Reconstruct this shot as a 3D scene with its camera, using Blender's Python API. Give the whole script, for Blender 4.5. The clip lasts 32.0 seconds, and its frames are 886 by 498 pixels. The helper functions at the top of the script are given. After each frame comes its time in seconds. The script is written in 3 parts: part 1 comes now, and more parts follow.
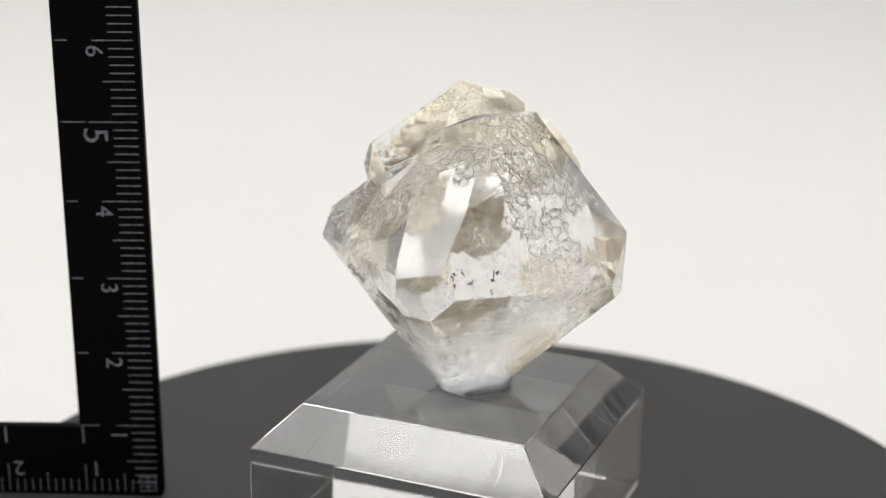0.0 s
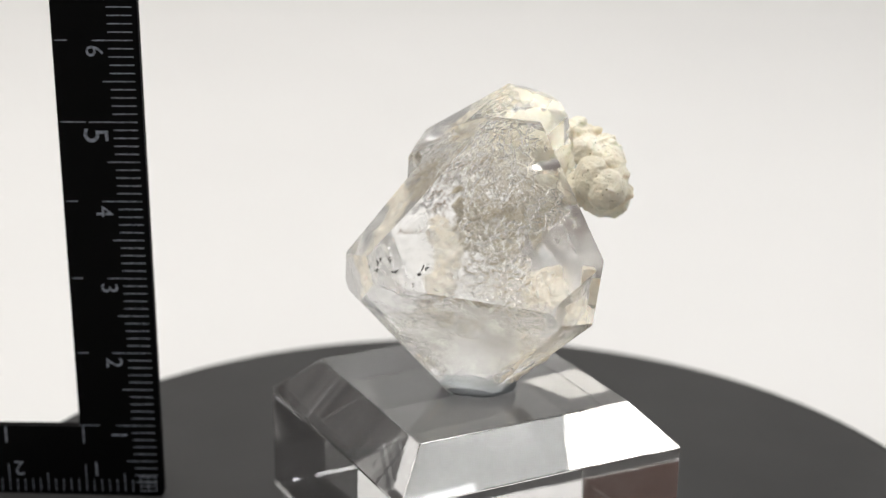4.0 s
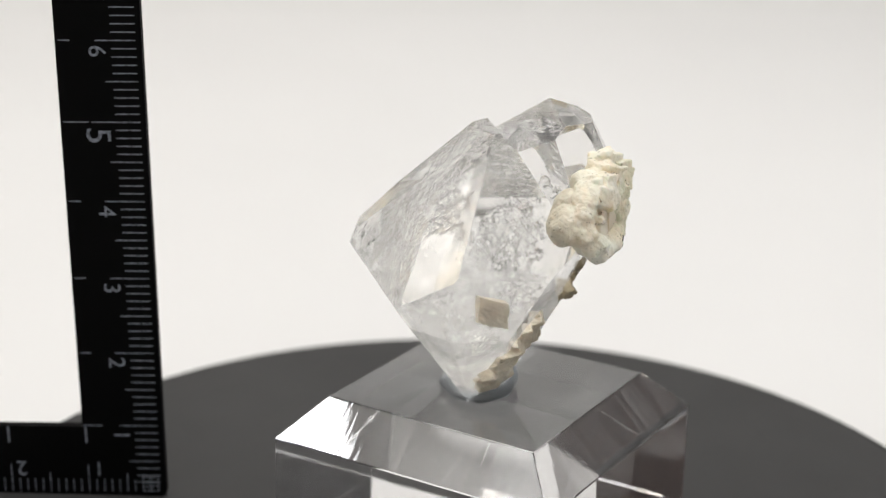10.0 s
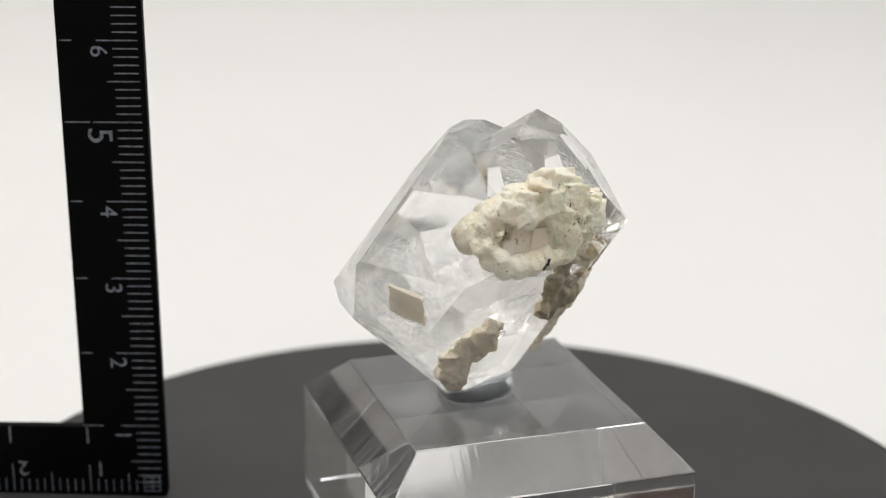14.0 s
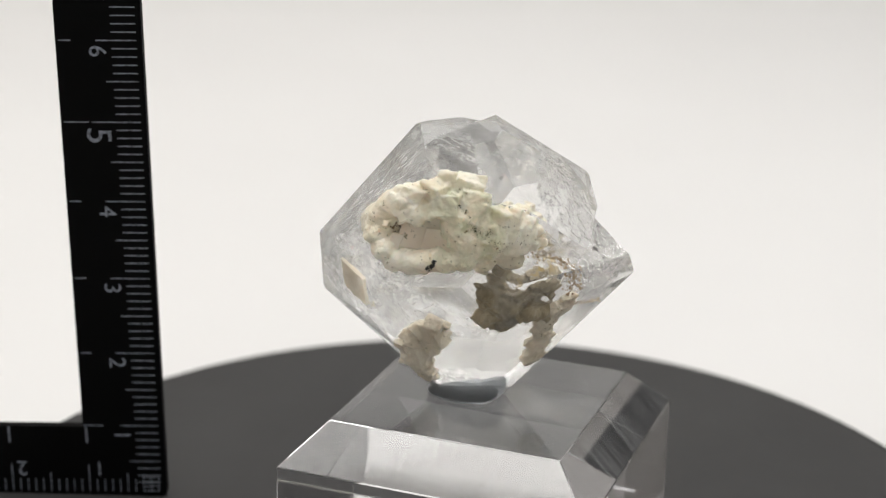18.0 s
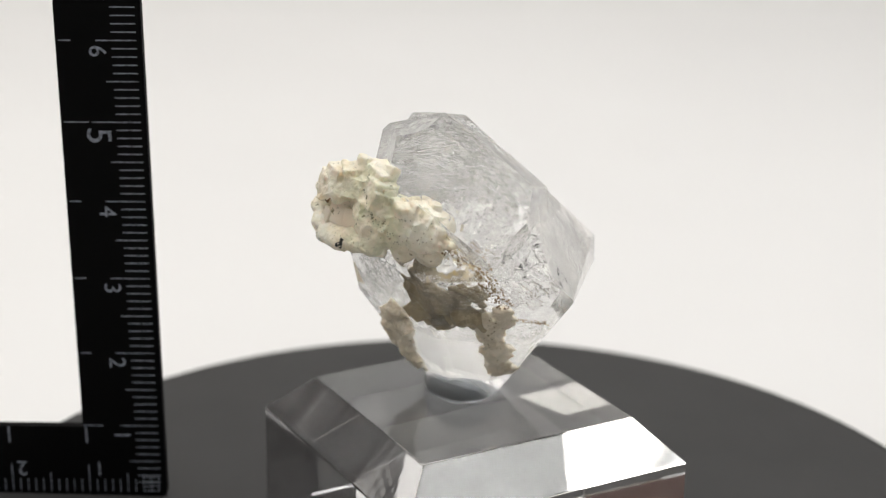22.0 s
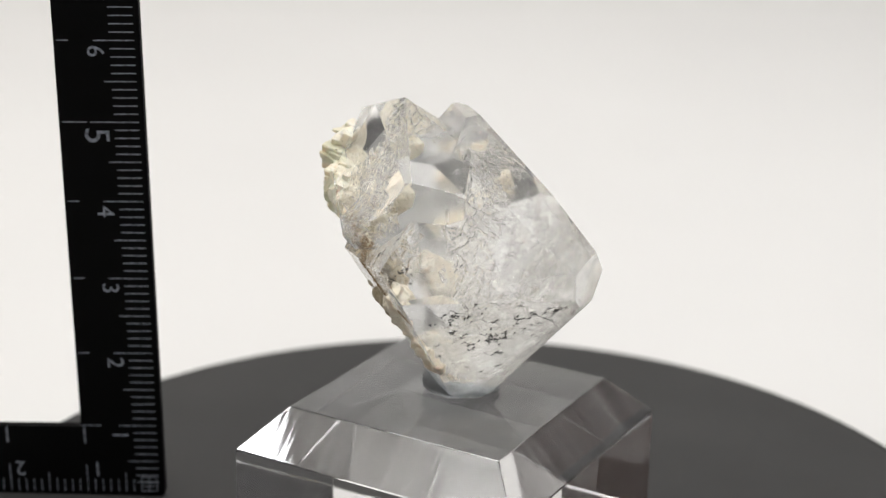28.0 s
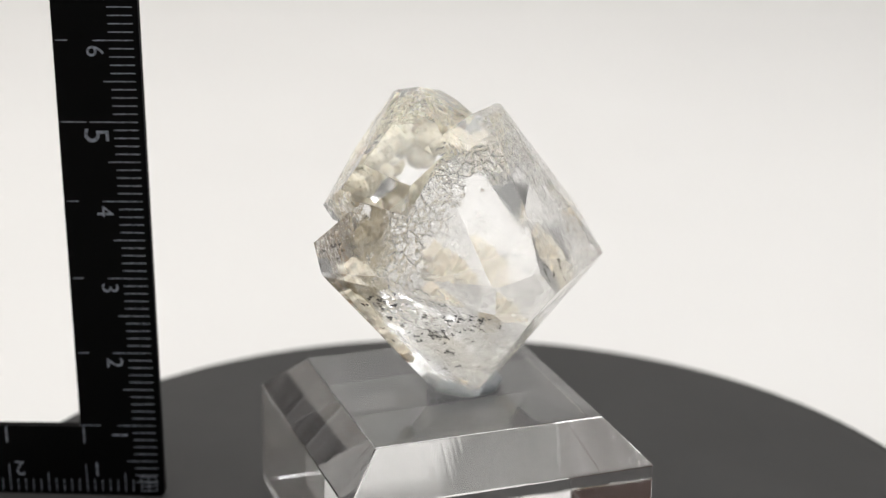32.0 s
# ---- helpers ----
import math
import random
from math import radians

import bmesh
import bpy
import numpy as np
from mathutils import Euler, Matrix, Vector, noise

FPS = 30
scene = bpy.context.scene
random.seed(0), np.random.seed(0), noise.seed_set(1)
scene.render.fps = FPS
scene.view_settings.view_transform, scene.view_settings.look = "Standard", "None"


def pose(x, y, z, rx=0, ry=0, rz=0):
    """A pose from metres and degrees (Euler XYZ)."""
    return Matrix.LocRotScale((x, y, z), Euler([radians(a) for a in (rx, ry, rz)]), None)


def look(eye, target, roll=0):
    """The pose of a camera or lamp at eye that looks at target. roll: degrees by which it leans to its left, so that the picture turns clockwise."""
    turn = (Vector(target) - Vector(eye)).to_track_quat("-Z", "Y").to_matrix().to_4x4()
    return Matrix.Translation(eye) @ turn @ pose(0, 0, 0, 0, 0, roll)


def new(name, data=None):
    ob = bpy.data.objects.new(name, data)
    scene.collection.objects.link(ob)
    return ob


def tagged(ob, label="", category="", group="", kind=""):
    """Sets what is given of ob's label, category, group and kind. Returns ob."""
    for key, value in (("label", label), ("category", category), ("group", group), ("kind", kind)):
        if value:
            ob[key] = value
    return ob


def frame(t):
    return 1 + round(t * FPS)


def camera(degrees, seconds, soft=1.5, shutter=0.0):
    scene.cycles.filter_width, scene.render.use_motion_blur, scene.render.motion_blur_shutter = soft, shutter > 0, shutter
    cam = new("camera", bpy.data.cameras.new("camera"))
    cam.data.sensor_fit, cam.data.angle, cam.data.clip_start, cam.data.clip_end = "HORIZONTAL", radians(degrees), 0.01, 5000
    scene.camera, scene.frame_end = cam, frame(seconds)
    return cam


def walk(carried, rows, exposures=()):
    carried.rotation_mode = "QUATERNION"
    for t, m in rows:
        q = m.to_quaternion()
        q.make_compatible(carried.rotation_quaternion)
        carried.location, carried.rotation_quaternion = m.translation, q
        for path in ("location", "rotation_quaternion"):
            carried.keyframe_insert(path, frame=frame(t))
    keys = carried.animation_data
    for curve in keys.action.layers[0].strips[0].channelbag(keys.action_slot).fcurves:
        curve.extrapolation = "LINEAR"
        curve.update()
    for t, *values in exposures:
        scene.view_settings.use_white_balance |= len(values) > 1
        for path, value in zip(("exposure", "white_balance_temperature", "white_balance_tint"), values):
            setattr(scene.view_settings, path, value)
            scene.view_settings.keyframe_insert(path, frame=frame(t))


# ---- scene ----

CM = 0.01                 # one centimetre
DISC_Z = 0.030            # top of the turntable disc above the sweep
TOP_Z = DISC_Z + 0.01887  # top of the acrylic block
SPIN = 9.898              # degrees per second, clockwise from above

# ---- camera ----
cam = camera(29.2, 32.0, soft=1.1)
EYE = Vector((-0.3625 * CM, -19.27 * CM, TOP_Z + 8.228 * CM))
AIM = EYE + Vector((0.0, math.cos(radians(18.474)), -math.sin(radians(18.474)))) * 0.2
cam.data.dof.use_dof = True
cam.data.dof.focus_distance = 0.193
cam.data.dof.aperture_fstop = 21.0
walk(cam, [(0.0, look(EYE, AIM, 1.068)), (32.0, look(EYE, AIM, 1.068))])

# ---- world and lights ----
world = bpy.data.worlds.new("world")
world.use_nodes = True
scene.world = world
world.node_tree.nodes["Background"].inputs["Color"].default_value = (0.9, 0.93, 1.0, 1)
world.node_tree.nodes["Background"].inputs["Strength"].default_value = 0.05


def softbox(name, eye, target, wide, high, watts, colour, roll=0):
    data = bpy.data.lights.new(name, "AREA")
    data.shape, data.size, data.size_y, data.energy, data.color = "RECTANGLE", wide, high, watts, colour
    ob = new(name, data)
    ob.matrix_world = look(eye, target, roll)
    return ob


softbox("top_softbox", (-0.04, 0.08, 0.80), (-0.10, 0.68, 0.15), 0.90, 0.72, 5.75, (1.0, 0.993, 0.985))
# added fill from behind the camera; no lamp is known there
softbox("front_fill", (0.0, -0.55, 0.55), (0, 0.0, 0.06), 0.60, 0.34, 0.50, (1.0, 0.993, 0.985))
softbox("east_softbox", (0.585, -0.03, 0.62), (0, 0.0, 0.05), 0.20, 0.45, 1.40, (0.97, 0.985, 1.0), 40)
softbox("west_softbox", (-0.575, 0.10, 0.58), (0, 0.0, 0.05), 0.21, 0.46, 1.40, (1.0, 0.95, 0.87), -25)
scene.view_settings.exposure = 0.0


# ---- materials ----
def material(name, colour=(0.8, 0.8, 0.8), rough=0.5, metal=0.0, **more):
    m = bpy.data.materials.new(name)
    m.use_nodes = True
    b = m.node_tree.nodes["Principled BSDF"]
    b.inputs["Base Color"].default_value = (*colour, 1)
    b.inputs["Roughness"].default_value = rough
    b.inputs["Metallic"].default_value = metal
    for key, value in more.items():
        b.inputs[key.replace("_", " ")].default_value = value
    return m


def nodes(m):
    t = m.node_tree
    return t.nodes, t.links, t.nodes["Principled BSDF"]


def noise_of(m, size, detail=4.0, rough=0.55, distort=0.0):
    n, l, b = nodes(m)
    co = n.new("ShaderNodeTexCoord")
    tex = n.new("ShaderNodeTexNoise")
    tex.inputs["Scale"].default_value = 1.0 / size
    tex.inputs["Detail"].default_value = detail
    tex.inputs["Roughness"].default_value = rough
    tex.inputs["Distortion"].default_value = distort
    l.new(co.outputs["Object"], tex.inputs["Vector"])
    return tex.outputs["Fac"]


def ramp(m, value, *stops):
    n, l, b = nodes(m)
    r = n.new("ShaderNodeValToRGB")
    e = r.color_ramp.elements
    while len(e) < len(stops):
        e.new(0.5)
    for k, (at, c) in zip(e, stops):
        k.position, k.color = at, (*c, 1) if len(c) == 3 else c
    l.new(value, r.inputs["Fac"])
    return r.outputs["Color"]


def bump(m, height, depth, strength=1.0, after=None):
    n, l, b = nodes(m)
    k = n.new("ShaderNodeBump")
    k.inputs["Strength"].default_value = strength
    k.inputs["Distance"].default_value = depth
    l.new(height, k.inputs["Height"])
    if after is not None:
        l.new(after, k.inputs["Normal"])
    l.new(k.outputs["Normal"], b.inputs["Normal"])
    return k.outputs["Normal"]


def math_node(m, op, a, b_value):
    n, l, b = nodes(m)
    k = n.new("ShaderNodeMath")
    k.operation = op
    for i, v in enumerate((a, b_value)):
        if isinstance(v, (int, float)):
            k.inputs[i].default_value = v
        else:
            l.new(v, k.inputs[i])
    return k.outputs[0]


# paper sweep
PAPER = material("white_paper", (0.80, 0.79, 0.775), 0.85)
n, l, b = nodes(PAPER)
l.new(ramp(PAPER, noise_of(PAPER, 0.25), (0.3, (0.78, 0.77, 0.755)), (0.7, (0.82, 0.81, 0.795))), b.inputs["Base Color"])
# matt dark disc
DISC = material("matt_dark_plastic", (0.085, 0.083, 0.081), 0.62, Specular_IOR_Level=0.36)
n, l, b = nodes(DISC)
l.new(ramp(DISC, noise_of(DISC, 0.02), (0.3, (0.033, 0.0324, 0.032)), (0.7, (0.042, 0.0413, 0.0407))), b.inputs["Base Color"])
bump(DISC, noise_of(DISC, 0.004, 2), 0.00005, 0.05)
BASE = material("black_plastic", (0.03, 0.03, 0.03), 0.45)
# room beyond the sweep


def wall_paint(name, low, high):
    m = material(name, low, 0.8)
    n, l, b = nodes(m)
    l.new(ramp(m, noise_of(m, 0.3), (0.3, low), (0.7, high)), b.inputs["Base Color"])
    return m


BROWN = wall_paint("brown_wall", (0.085, 0.044, 0.034), (0.11, 0.058, 0.045))
GREY = wall_paint("grey_wall", (0.07, 0.07, 0.073), (0.10, 0.10, 0.104))
PALE = wall_paint("pale_wall", (0.79, 0.78, 0.76), (0.84, 0.83, 0.81))
WHITE = wall_paint("white_ceiling", (0.80, 0.80, 0.79), (0.86, 0.86, 0.85))
WOOD = wall_paint("dark_table", (0.10, 0.065, 0.045), (0.15, 0.10, 0.07))


def smooth_step(m, value, low, high):
    n, l, b = nodes(m)
    k = n.new("ShaderNodeMapRange")
    k.interpolation_type = "SMOOTHSTEP"
    k.inputs["From Min"].default_value, k.inputs["From Max"].default_value = low, high
    l.new(value, k.inputs["Value"])
    return k.outputs["Result"]


def cells(m, size, twist, feature="DISTANCE_TO_EDGE"):
    n, l, b = nodes(m)
    co = n.new("ShaderNodeTexCoord")
    shake = n.new("ShaderNodeTexNoise")
    shake.inputs["Scale"].default_value = 0.7 / size
    shake.inputs["Detail"].default_value = 3
    l.new(co.outputs["Object"], shake.inputs["Vector"])
    mix = n.new("ShaderNodeVectorMath")
    mix.operation = "MULTIPLY_ADD"
    l.new(shake.outputs["Color"], mix.inputs[0])
    mix.inputs[1].default_value = (twist * size,) * 3
    l.new(co.outputs["Object"], mix.inputs[2])
    tex = n.new("ShaderNodeTexVoronoi")
    tex.feature = feature
    tex.inputs["Scale"].default_value = 1.0 / size
    l.new(mix.outputs[0], tex.inputs["Vector"])
    return tex.outputs["Distance"]


# acrylic: clear, with faint tool marks across the slopes
ACRYLIC = material("clear_acrylic", (1, 1, 1), 0.0, Transmission_Weight=1.0, IOR=1.49)
n, l, b = nodes(ACRYLIC)
l.new(math_node(ACRYLIC, "SUBTRACT", 0.994, math_node(ACRYLIC, "MULTIPLY", smooth_step(ACRYLIC, noise_of(ACRYLIC, 0.006, 4), 0.45, 0.70), 0.012)), b.inputs["Transmission Weight"])


def tooled_acrylic(name, along):
    m = material(name, (1, 1, 1), 0.0, Transmission_Weight=1.0, IOR=1.49)
    n, l, b = nodes(m)
    co = n.new("ShaderNodeTexCoord")
    turn = n.new("ShaderNodeMapping")
    turn.vector_type = "TEXTURE"
    turn.inputs["Rotation"].default_value = (0, 0, radians(-22.57))
    l.new(co.outputs["Object"], turn.inputs["Vector"])
    keep = n.new("ShaderNodeVectorMath")
    keep.operation = "MULTIPLY"
    keep.inputs[1].default_value = along
    l.new(turn.outputs[0], keep.inputs[0])
    tex = n.new("ShaderNodeTexNoise")
    tex.inputs["Scale"].default_value = 1 / 0.0009
    tex.inputs["Detail"].default_value = 1
    l.new(keep.outputs[0], tex.inputs["Vector"])
    broad = n.new("ShaderNodeTexNoise")
    broad.inputs["Scale"].default_value = 1 / 0.0045
    l.new(keep.outputs[0], broad.inputs["Vector"])
    haze = smooth_step(m, tex.outputs["Fac"], 0.40, 0.70)
    patch = smooth_step(m, broad.outputs["Fac"], 0.38, 0.62)
    l.new(math_node(m, "ADD", math_node(m, "MULTIPLY", haze, 0.02), math_node(m, "MULTIPLY", patch, 0.05)), b.inputs["Roughness"])
    scuff = math_node(m, "MULTIPLY", math_node(m, "ADD", haze, 0.45), math_node(m, "ADD", patch, 0.35))
    l.new(math_node(m, "SUBTRACT", 0.975, math_node(m, "MULTIPLY", scuff, 0.07)), b.inputs["Transmission Weight"])
    bump(m, tex.outputs["Fac"], 0.00003, 0.4)
    return m


ACRYLIC_X = tooled_acrylic("acrylic_slope", (1, 0, 0))
ACRYLIC_Y = tooled_acrylic("acrylic_cross_slope", (0, 1, 0))


# quartz: clear, with etched networks, shallow waves and milky veils
# etched places on the large and the small crystal: x, y, height over the block and reach in cm
MAIN_ETCHED = [(0.42, 0.0, 3.25, 0.35), (0.62, -0.3, 2.7, 0.33), (0.72, -0.55, 2.3, 0.30), (0.93, -0.78, 1.85, 0.36), (0.75, -0.8, 1.4, 0.30), (0.3, -0.85, 1.0, 0.42),
               (-0.2, -0.84, 0.8, 0.32), (1.05, -0.07, 2.6, 0.28), (1.3, -0.67, 1.45, 0.25), (-0.03, -0.4, 3.0, 0.28), (-0.6, -0.15, 2.85, 0.33), (-1.0, -0.1, 2.4, 0.34),
               (-1.27, -0.15, 2.0, 0.30), (-1.38, 0.87, 2.15, 0.34), (-1.25, 1.0, 1.85, 0.28), (-1.2, -0.3, 1.38, 0.36)]
SIDE_ETCHED = [(-0.86, 0.99, 3.02, 0.28), (-0.4, 0.72, 3.45, 0.28), (-1.11, 1.17, 2.56, 0.32), (-0.16, 0.53, 3.45, 0.22)]


def etched_at(m, spots):
    """One within the spots, with ragged borders, and nought outside them."""
    n, l, b = nodes(m)
    co = n.new("ShaderNodeTexCoord")
    least = 1.0
    for x, y, z, reach in spots:
        far = n.new("ShaderNodeVectorMath")
        far.operation = "DISTANCE"
        far.inputs[1].default_value = (x * CM, y * CM, TOP_Z + z * CM)
        l.new(co.outputs["Object"], far.inputs[0])
        least = math_node(m, "MINIMUM", math_node(m, "SUBTRACT", far.outputs["Value"], reach * CM), least)
    ragged = math_node(m, "ADD", least, math_node(m, "MULTIPLY", math_node(m, "SUBTRACT", noise_of(m, 0.003, 4, 0.6), 0.5), 0.011))
    return smooth_step(m, ragged, 0.0007, -0.0004)


def quartz_paint(name, veil, spots, low_veil, low_frost, dull=0.0):
    m = material(name, (1.0, 0.995, 0.985), 0.0, Transmission_Weight=1.0, IOR=1.544)
    n, l, b = nodes(m)
    where = etched_at(m, spots)
    coarse = smooth_step(m, cells(m, 0.0012, 0.9), 0.015, 0.14)
    fine = smooth_step(m, cells(m, 0.0005, 0.8), 0.02, 0.18)
    some = smooth_step(m, noise_of(m, 0.0018, 2), 0.36, 0.52)
    lines = math_node(m, "ADD", math_node(m, "MULTIPLY", math_node(m, "SUBTRACT", 1.0, coarse), some), math_node(m, "MULTIPLY", math_node(m, "SUBTRACT", 1.0, fine), 0.12))
    both = math_node(m, "MULTIPLY", lines, where)
    first = bump(m, noise_of(m, 0.006, 1, 0.5), 0.0005, 0.02)
    second = bump(m, both, -0.00036, 1.0, first)
    pits = math_node(m, "MULTIPLY", noise_of(m, 0.0003, 4, 0.6), where)
    third = bump(m, pits, 0.00004, 0.10, second)
    co = n.new("ShaderNodeTexCoord")
    spot_of = n.new("ShaderNodeSeparateXYZ")
    l.new(co.outputs["Object"], spot_of.inputs[0])
    base_of = math_node(m, "MULTIPLY", smooth_step(m, spot_of.outputs["Z"], TOP_Z + 1.5 * CM, TOP_Z + 1.0 * CM), smooth_step(m, spot_of.outputs["Y"], 0.4 * CM, -0.1 * CM))
    frosted = math_node(m, "MULTIPLY", math_node(m, "SUBTRACT", 1.0, smooth_step(m, cells(m, 0.0006, 1.0), 0.03, 0.25)), smooth_step(m, noise_of(m, 0.002, 3), 0.40, 0.58))
    bump(m, math_node(m, "MULTIPLY", frosted, base_of), -0.00016, 1.0, third)
    far = n.new("ShaderNodeVectorMath")
    far.operation = "DISTANCE"
    far.inputs[1].default_value = (-0.55 * CM, 1.25 * CM, TOP_Z + 2.12 * CM)
    l.new(co.outputs["Object"], far.inputs[0])
    near = smooth_step(m, far.outputs["Value"], 0.0065, 0.002)
    stain = math_node(m, "MULTIPLY", near, smooth_step(m, noise_of(m, 0.0012, 5, 0.65), 0.46, 0.60))
    tint = n.new("ShaderNodeMix")
    tint.data_type = "RGBA"
    l.new(stain, tint.inputs["Factor"])
    tint.inputs["A"].default_value = (0.995, 0.992, 0.985, 1)
    tint.inputs["B"].default_value = (0.62, 0.48, 0.24, 1)
    l.new(tint.outputs["Result"], b.inputs["Base Color"])
    # milky veils; thickest towards the crystal's root, adding the brightness light gives it
    part_of = n.new("ShaderNodeSeparateXYZ")
    l.new(co.outputs["Object"], part_of.inputs[0])
    root_of = smooth_step(m, part_of.outputs["Z"], TOP_Z + 2.3 * CM, TOP_Z + 0.7 * CM)
    cloud = smooth_step(m, noise_of(m, 0.006, 5, 0.62), 0.38, 0.70)
    haze = math_node(m, "MULTIPLY", math_node(m, "ADD", cloud, 0.25), math_node(m, "ADD", math_node(m, "MULTIPLY", root_of, low_veil), veil))
    l.new(math_node(m, "SUBTRACT", 1.0, math_node(m, "ADD", haze, math_node(m, "MULTIPLY", stain, 0.45))), b.inputs["Transmission Weight"])
    frost = math_node(m, "ADD", math_node(m, "MULTIPLY", where, 0.02), math_node(m, "MULTIPLY", math_node(m, "MULTIPLY", root_of, low_frost), noise_of(m, 0.004, 4)))
    blur = math_node(m, "MULTIPLY", smooth_step(m, noise_of(m, 0.008, 4), 0.36, 0.62), math_node(m, "ADD", 0.02, math_node(m, "MULTIPLY", smooth_step(m, spot_of.outputs["Y"], 0.8 * CM, 0.2 * CM), 0.13)))
    l.new(math_node(m, "ADD", frost, math_node(m, "MULTIPLY", math_node(m, "ADD", blur, dull), math_node(m, "SUBTRACT", 1.0, where))), b.inputs["Roughness"])
    return m


QUARTZ = quartz_paint("clear_quartz", 0.09, MAIN_ETCHED, 0.10, 0.08)
SMOKY = quartz_paint("pale_clear_quartz", 0.065, SIDE_ETCHED, 0.0, 0.0, 0.045)


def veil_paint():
    """A milky shell added to brighten the crystal: cloudy white that passes light on."""
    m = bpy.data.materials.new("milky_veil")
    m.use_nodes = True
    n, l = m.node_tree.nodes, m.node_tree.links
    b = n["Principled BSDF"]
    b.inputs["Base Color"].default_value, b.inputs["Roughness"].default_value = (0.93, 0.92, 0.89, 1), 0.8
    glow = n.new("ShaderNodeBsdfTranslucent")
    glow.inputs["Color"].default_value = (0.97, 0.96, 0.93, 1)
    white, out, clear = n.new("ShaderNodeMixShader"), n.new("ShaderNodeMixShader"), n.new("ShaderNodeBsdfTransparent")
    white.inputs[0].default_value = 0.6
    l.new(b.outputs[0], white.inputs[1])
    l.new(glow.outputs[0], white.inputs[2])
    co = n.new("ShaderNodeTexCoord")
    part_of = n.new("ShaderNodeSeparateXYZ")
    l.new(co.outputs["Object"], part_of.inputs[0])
    # whiter towards the foot, to imitate the bright light piped there
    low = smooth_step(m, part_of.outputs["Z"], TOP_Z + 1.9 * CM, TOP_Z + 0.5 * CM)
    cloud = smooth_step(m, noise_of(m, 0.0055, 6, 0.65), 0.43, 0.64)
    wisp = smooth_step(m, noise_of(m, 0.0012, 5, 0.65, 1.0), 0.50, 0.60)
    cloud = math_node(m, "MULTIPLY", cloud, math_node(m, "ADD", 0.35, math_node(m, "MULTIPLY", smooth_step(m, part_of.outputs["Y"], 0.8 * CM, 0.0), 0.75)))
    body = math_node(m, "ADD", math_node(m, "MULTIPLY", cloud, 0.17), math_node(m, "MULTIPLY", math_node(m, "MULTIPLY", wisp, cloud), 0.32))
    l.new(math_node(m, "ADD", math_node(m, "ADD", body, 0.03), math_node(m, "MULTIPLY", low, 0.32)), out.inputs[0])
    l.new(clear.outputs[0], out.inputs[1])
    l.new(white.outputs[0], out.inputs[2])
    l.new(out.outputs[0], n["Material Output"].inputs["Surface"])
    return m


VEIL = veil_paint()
# ruler
RULER = material("black_anodised_metal", (0.0034, 0.0034, 0.0036), 0.6, Specular_IOR_Level=0.04)
bump(RULER, noise_of(RULER, 0.0004, 4), 0.00001, 0.3)
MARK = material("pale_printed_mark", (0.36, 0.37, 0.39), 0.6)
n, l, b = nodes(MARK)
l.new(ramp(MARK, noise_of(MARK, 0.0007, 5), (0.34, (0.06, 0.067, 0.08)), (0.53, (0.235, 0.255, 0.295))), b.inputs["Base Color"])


# calcite: cream with green bloom and dark grains
OUTWARD = Vector((0.118, 0.993, 0))


def calcite_paint(name, pale, deep, green, sss=0.4, contact=0.0):
    m = material(name, pale, 0.42, Subsurface_Weight=sss, Subsurface_Scale=0.0012)
    n, l, b = nodes(m)
    b.inputs["Subsurface Radius"].default_value = (1.0, 0.8, 0.6)
    base = ramp(m, noise_of(m, 0.004, 4), (0.35, deep), (0.6, pale))
    mix = n.new("ShaderNodeMix")
    mix.data_type = "RGBA"
    co = n.new("ShaderNodeTexCoord")
    far = n.new("ShaderNodeVectorMath")
    far.operation = "DISTANCE"
    far.inputs[1].default_value = (0.12 * CM, 1.76 * CM, TOP_Z + 2.62 * CM)
    l.new(co.outputs["Object"], far.inputs[0])
    bloom = math_node(m, "MULTIPLY", smooth_step(m, far.outputs["Value"], 0.0075, 0.0020), smooth_step(m, noise_of(m, 0.0025, 3, 0.6, 0.6), 0.36, 0.62))
    l.new(bloom, mix.inputs["Factor"])
    l.new(base, mix.inputs["A"])
    mix.inputs["B"].default_value = (*green, 1)
    # where the lump grew on the quartz, grey-brown paint dims unshadowed lamp light
    along = n.new("ShaderNodeVectorMath")
    along.operation = "DOT_PRODUCT"
    l.new(co.outputs["Object"], along.inputs[0])
    along.inputs[1].default_value = OUTWARD
    foot = n.new("ShaderNodeMix")
    foot.data_type = "RGBA"
    l.new(math_node(m, "MULTIPLY", smooth_step(m, math_node(m, "ADD", along.outputs["Value"], math_node(m, "MULTIPLY", noise_of(m, 0.002, 3), 0.003)), 0.0158, 0.0138), contact), foot.inputs["Factor"])
    l.new(mix.outputs["Result"], foot.inputs["A"])
    foot.inputs["B"].default_value = (0.64, 0.59, 0.47, 1)
    dirt = n.new("ShaderNodeMix")
    dirt.data_type = "RGBA"
    spots = math_node(m, "MULTIPLY", smooth_step(m, noise_of(m, 0.00045, 4), 0.60, 0.70), smooth_step(m, noise_of(m, 0.0028, 3), 0.46, 0.56))
    l.new(spots, dirt.inputs["Factor"])
    l.new(foot.outputs["Result"], dirt.inputs["A"])
    dirt.inputs["B"].default_value = (0.21, 0.18, 0.08, 1)
    l.new(dirt.outputs["Result"], b.inputs["Base Color"])
    first = bump(m, noise_of(m, 0.0012, 4, 0.6), 0.0003, 0.22)
    bump(m, noise_of(m, 0.0002, 5, 0.7), 0.00008, 0.18, first)
    return m


